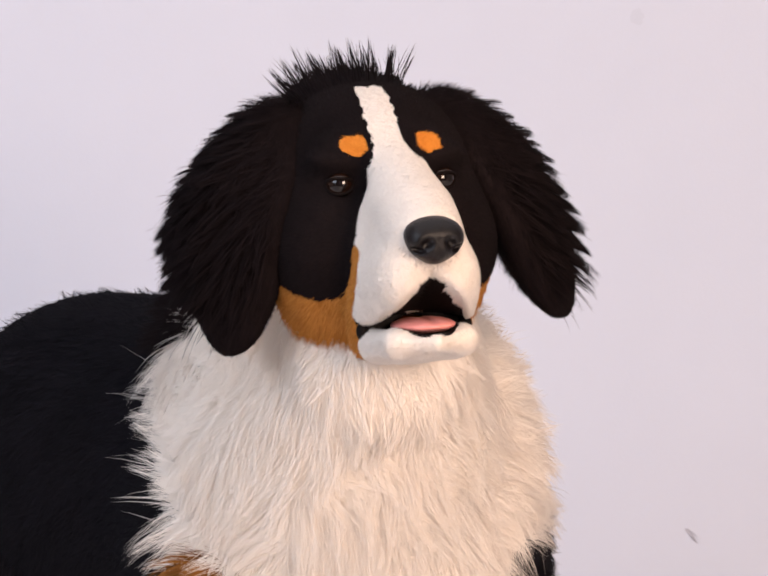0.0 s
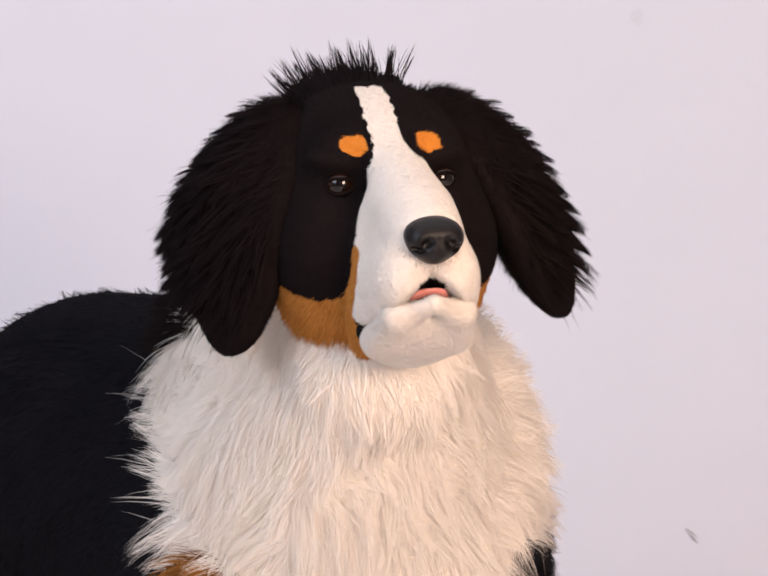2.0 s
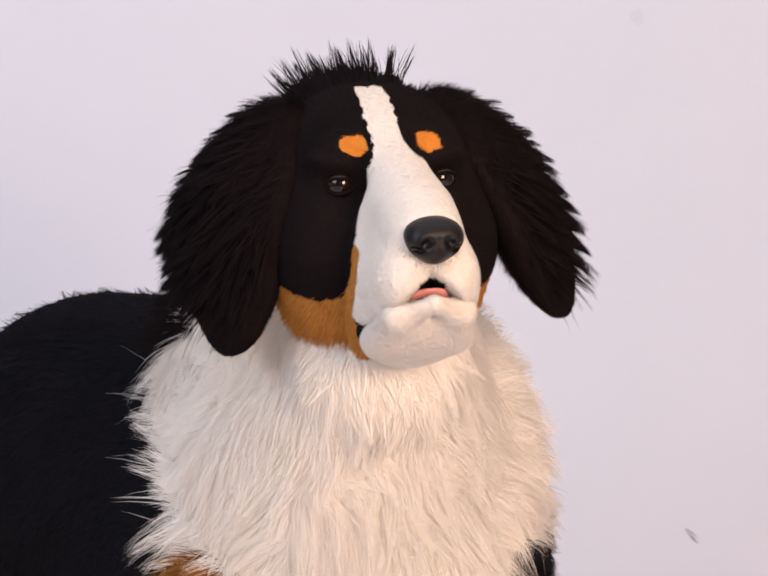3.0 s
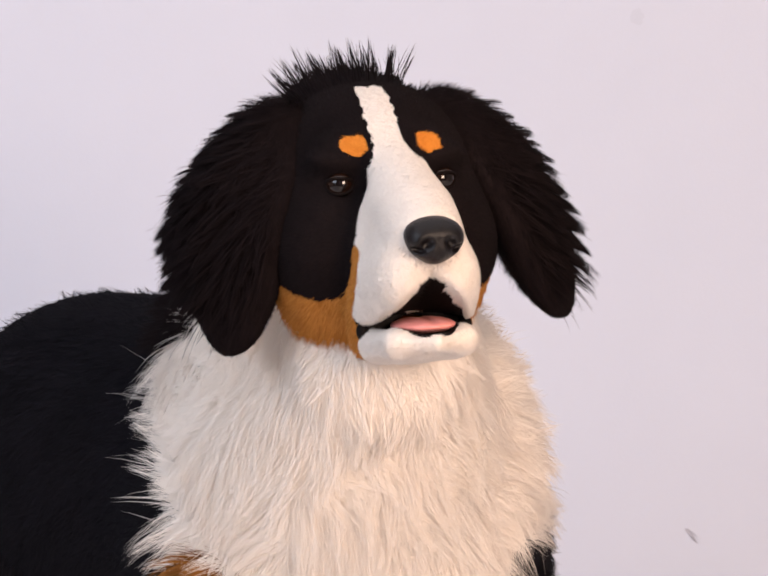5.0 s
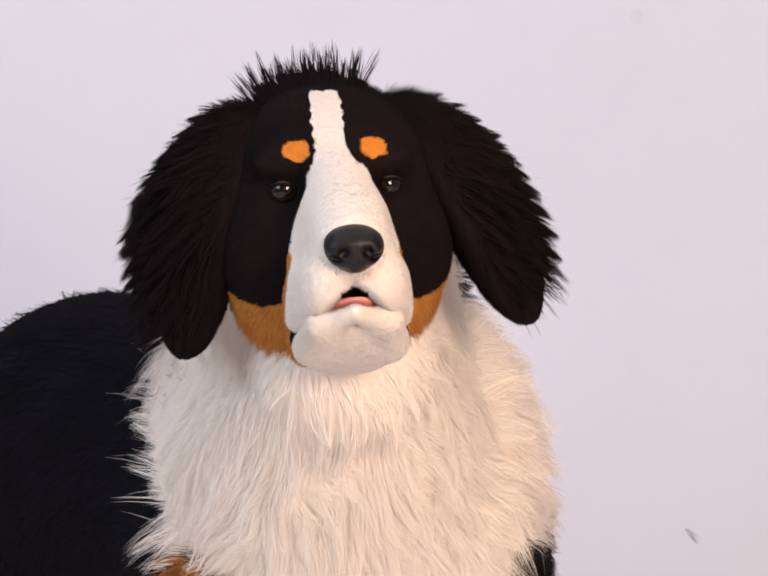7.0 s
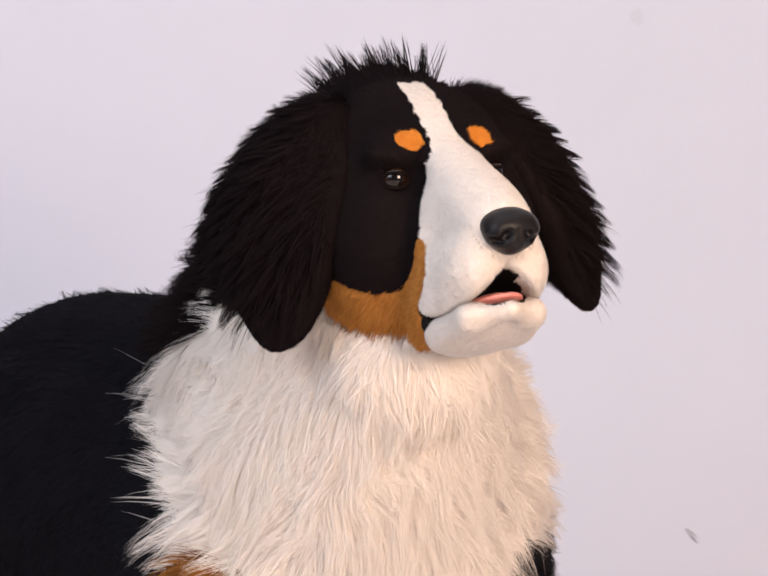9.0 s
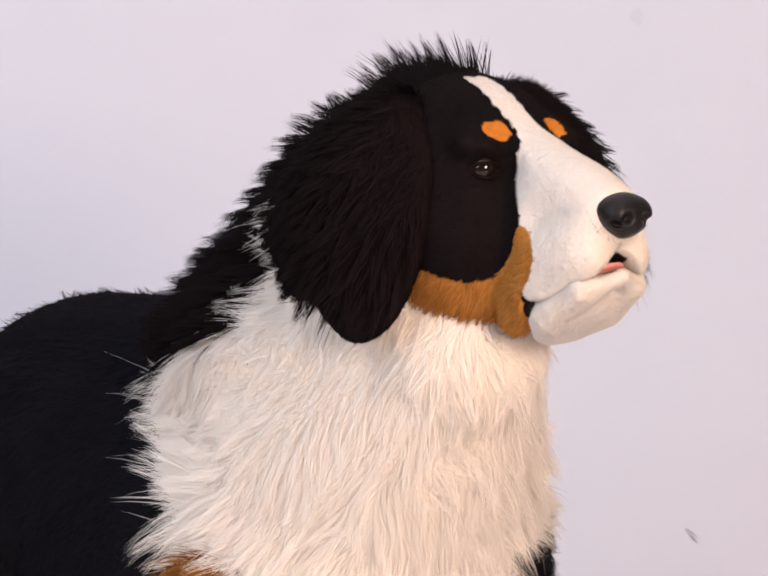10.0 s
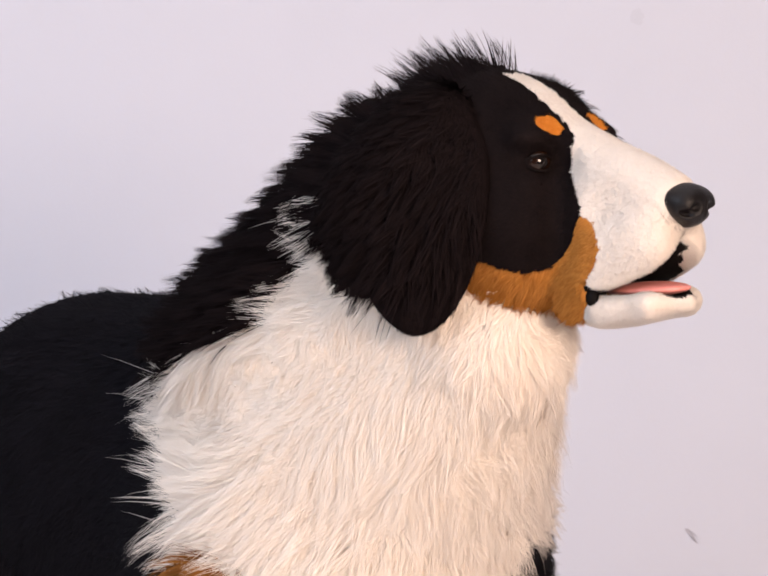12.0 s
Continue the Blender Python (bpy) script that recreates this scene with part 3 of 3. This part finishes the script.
# the body stands still
def body_field(p):
    d = limb(p, (-0.06, 0.04, 0.49), (-0.27, 0.24, 0.478), 0.165, 0.170)
    d = blend(d, ellipsoid(p, (-0.045, -0.065, 0.46), (0.150, 0.155, 0.165)), 0.08)
    d = blend(d, ellipsoid(p, (0.008, -0.075, 0.555), (0.102, 0.11, 0.12)), 0.09)
    d = blend(d, ellipsoid(p, (0.084, 0.0, 0.425), (0.056, 0.08, 0.085)), 0.05)
    return d


def body_zone(p):
    """0 black, 1 white."""
    a = np.degrees(np.arctan2(p[:, 0] + 0.045, -(p[:, 1] - 0.02))) - 18
    a += 5 * np.sin(p[:, 2] * 45)
    high = np.clip((p[:, 2] - 0.455) / 0.03, 0, 1)
    low = p[:, 0] > -0.170 - 0.25 * np.maximum(p[:, 2] - 0.5, 0) + 1.2 * np.maximum(0.46 - p[:, 2], 0)
    low &= (p[:, 0] > -0.09) | (p[:, 2] > 0.498 - 0.5 * (p[:, 0] + 0.2))
    low &= (p[:, 0] < 0.097) | (p[:, 2] > 0.478)
    return (low & (a > -48 - 26 * high - 6 * np.clip((p[:, 2] - 0.55) / 0.05, 0, 1)) & (a < 42 + 70 * high)).astype(int)


bv, bn, bq = skin(body_field, (-0.5, -0.25, 0.25), (0.2, 0.5, 0.72), 0.012)
bz = body_zone(bv[bq].mean(1))
bp, bmn = roots_on(bv, bn, bq, 330000, rng)
inner = np.ones(len(bp), bool)
for yaw in (8, 22, 39):
    head_ward = np.array(turned(yaw).inverted())
    inner &= neck_field(bp @ head_ward[:3, :3].T + head_ward[:3, 3]) < -0.03
bp, bmn = bp[~inner], bmn[~inner]
bk = body_zone(bp)
k0, k1 = (bk == 0) & (rng.random(len(bp)) < 0.5), bk == 1
stray = k0 & (rng.random(len(bp)) < np.where((bp[:, 0] > 0.06) & (bp[:, 2] > 0.38), 0.7, 0.08))
part("torso", mesh_of("torso", [cut(bv, bn, bq, bz == 0), strands(bp[k0], bmn[k0], 0.018, 0.0012, np.tile(v3(-0.5, 0.5, -0.6), (k0.sum(), 1)), 0.12, rng, 2, 0.5, 0.016, 0.1, 0.2, 0.15),
     strands(bp[stray], bmn[stray], 0.022, 0.0009, np.tile(v3(-0.6, 0.5, -0.1), (stray.sum(), 1)), 0.45, rng, 2, 0.7, 0.02, 0.05, 0.3, 0.4)], [BLACK_COAT]), dog, "smooth black back and flank fur")
cp, cn = bp[k1], bmn[k1]
whorl = unit(cp - v3(-0.01, -0.2, 0.54))
flank = np.clip((-0.10 - cp[:, 0]) / 0.08, 0, 1)[:, None]
fall = whorl + v3(-0.05, 0.1, -0.5) + flank * v3(-0.5, 0.6, 0.35)
lock = rng.random(len(cp)) < 0.30
tuft = rng.random(len(cp)) < 0.10
part("chest", mesh_of("chest", [cut(bv, bn, bq, bz == 1), strands(cp, cn, 0.024, 0.00065, fall, 0.16, rng, 3, 0.3, 0.010, 0.05, 0.3, 0.55),
     strands(cp[tuft], cn[tuft], 0.052 + 0.010 * flank[tuft, 0], 0.0007, fall[tuft], 0.40 + 0.15 * flank[tuft], rng, 3, 0.82, 0.026, 0.12, 0.22, 0.5),
     strands(cp[lock], cn[lock], 0.040, 0.0007, fall[lock], 0.26 + 0.15 * flank[lock], rng, 3, 0.66, 0.015, 0.1, 0.24, 0.7)], [WHITE_COAT]), dog, "long tufted white chest fur")


def leg(name, label, top, foot, r0, r1, seed, material):
    g = np.random.default_rng(seed)

    def field(p):
        d = limb(p, top, (foot[0], foot[1], 0.06), r0, r1)
        return blend(d, ellipsoid(p, (foot[0], foot[1] - 0.02, 0.035), (r1 * 1.15, r1 * 1.5, 0.035)), 0.03)
    lo, hi = np.minimum(v3(*top), v3(*foot)) - 0.12, np.maximum(v3(*top), v3(*foot)) + 0.12
    v, n, f = skin(field, lo, hi, 0.012)
    v[:, 2] = np.maximum(v[:, 2], 0.0)
    p, m = roots_on(v, n, f, 9000, g)
    up = p[:, 2] > 0.02
    part(name, mesh_of(name, [(v, n, f, NONE3), strands(p[up], m[up], 0.030, 0.0012, v3(-0.25, 0.2, -1), 0.4, g, 3, 0.75, 0.012, 0.05, 0.2, 0.3)], [material]), dog, label)


leg("foreleg", "tan foreleg fur", (-0.136, -0.164, 0.432), (-0.136, -0.120, 0), 0.052, 0.04, 21, TAN_COAT)
leg("foreleg", "tan foreleg fur", (0.06, 0.03, 0.38), (0.06, 0.03, 0), 0.055, 0.04, 22, TAN_COAT)
leg("hind_leg", "black hind leg fur", (-0.33, 0.19, 0.42), (-0.35, 0.21, 0), 0.09, 0.04, 23, BLACK_COAT)
leg("hind_leg", "black hind leg fur", (-0.20, 0.34, 0.42), (-0.20, 0.36, 0), 0.09, 0.04, 24, BLACK_COAT)


# ---- loose fluff on the backdrop ----
def fluff(at, size, seed, count=16):
    g = np.random.default_rng(seed)
    p = v3(*at) + g.normal(size=(count, 3)) * v3(size * 0.06, 0, size * 0.05)
    p[:, 1] = at[1]
    n = np.tile(v3(0, -1, 0), (count, 1))
    me = mesh_of("fur_wisp", [strands(p, n, size, size * 0.028, v3(0.75, 0, -0.65), 0.03, g, 3, 0.5, size * 0.3, 0.15, 0.12)], [WISP_GREY])
    tagged(new("fur_wisp", me), "small grey wisp of shed fur clinging to the backdrop", "fur wisp")


fluff((0.478, 1.4985, 0.163), 0.028, 31, 26)


def scuff(x, z, size):
    """A faint rubbed spot, a hair proud of the wall."""
    g = np.random.default_rng(41)
    bm = bmesh.new()
    ring = [bm.verts.new((x + size * r * math.cos(a), 1.4988, z + 1.2 * size * r * math.sin(a))) for a, r in ((2 * math.pi * i / 18, g.uniform(0.75, 1.1)) for i in range(18))]
    bm.faces.new(ring)
    me = bpy.data.meshes.new("scuff_mark")
    bm.to_mesh(me)
    bm.free()
    me.materials.append(SMUDGE)
    tagged(new("scuff_mark", me), "faint greyish rubbed spot on the backdrop wall", "scuff mark")


scuff(0.392, 0.968, 0.011)


# ---- movement ----
def motions():
    times = [i / 10 for i in range(121)]
    walk(head, [(t, turned(eased(YAW, t))) for t in times])
    walk(jaw, [(t, turned(eased(YAW, t)) @ pose(*HINGE, -JAW_OPEN + JAW_OPEN * eased(JAW, t), 0, 0)) for t in times])
    walk(neck, [(t, turned(16 + 0.8 * (eased(YAW, t) - 16))) for t in times])


motions()
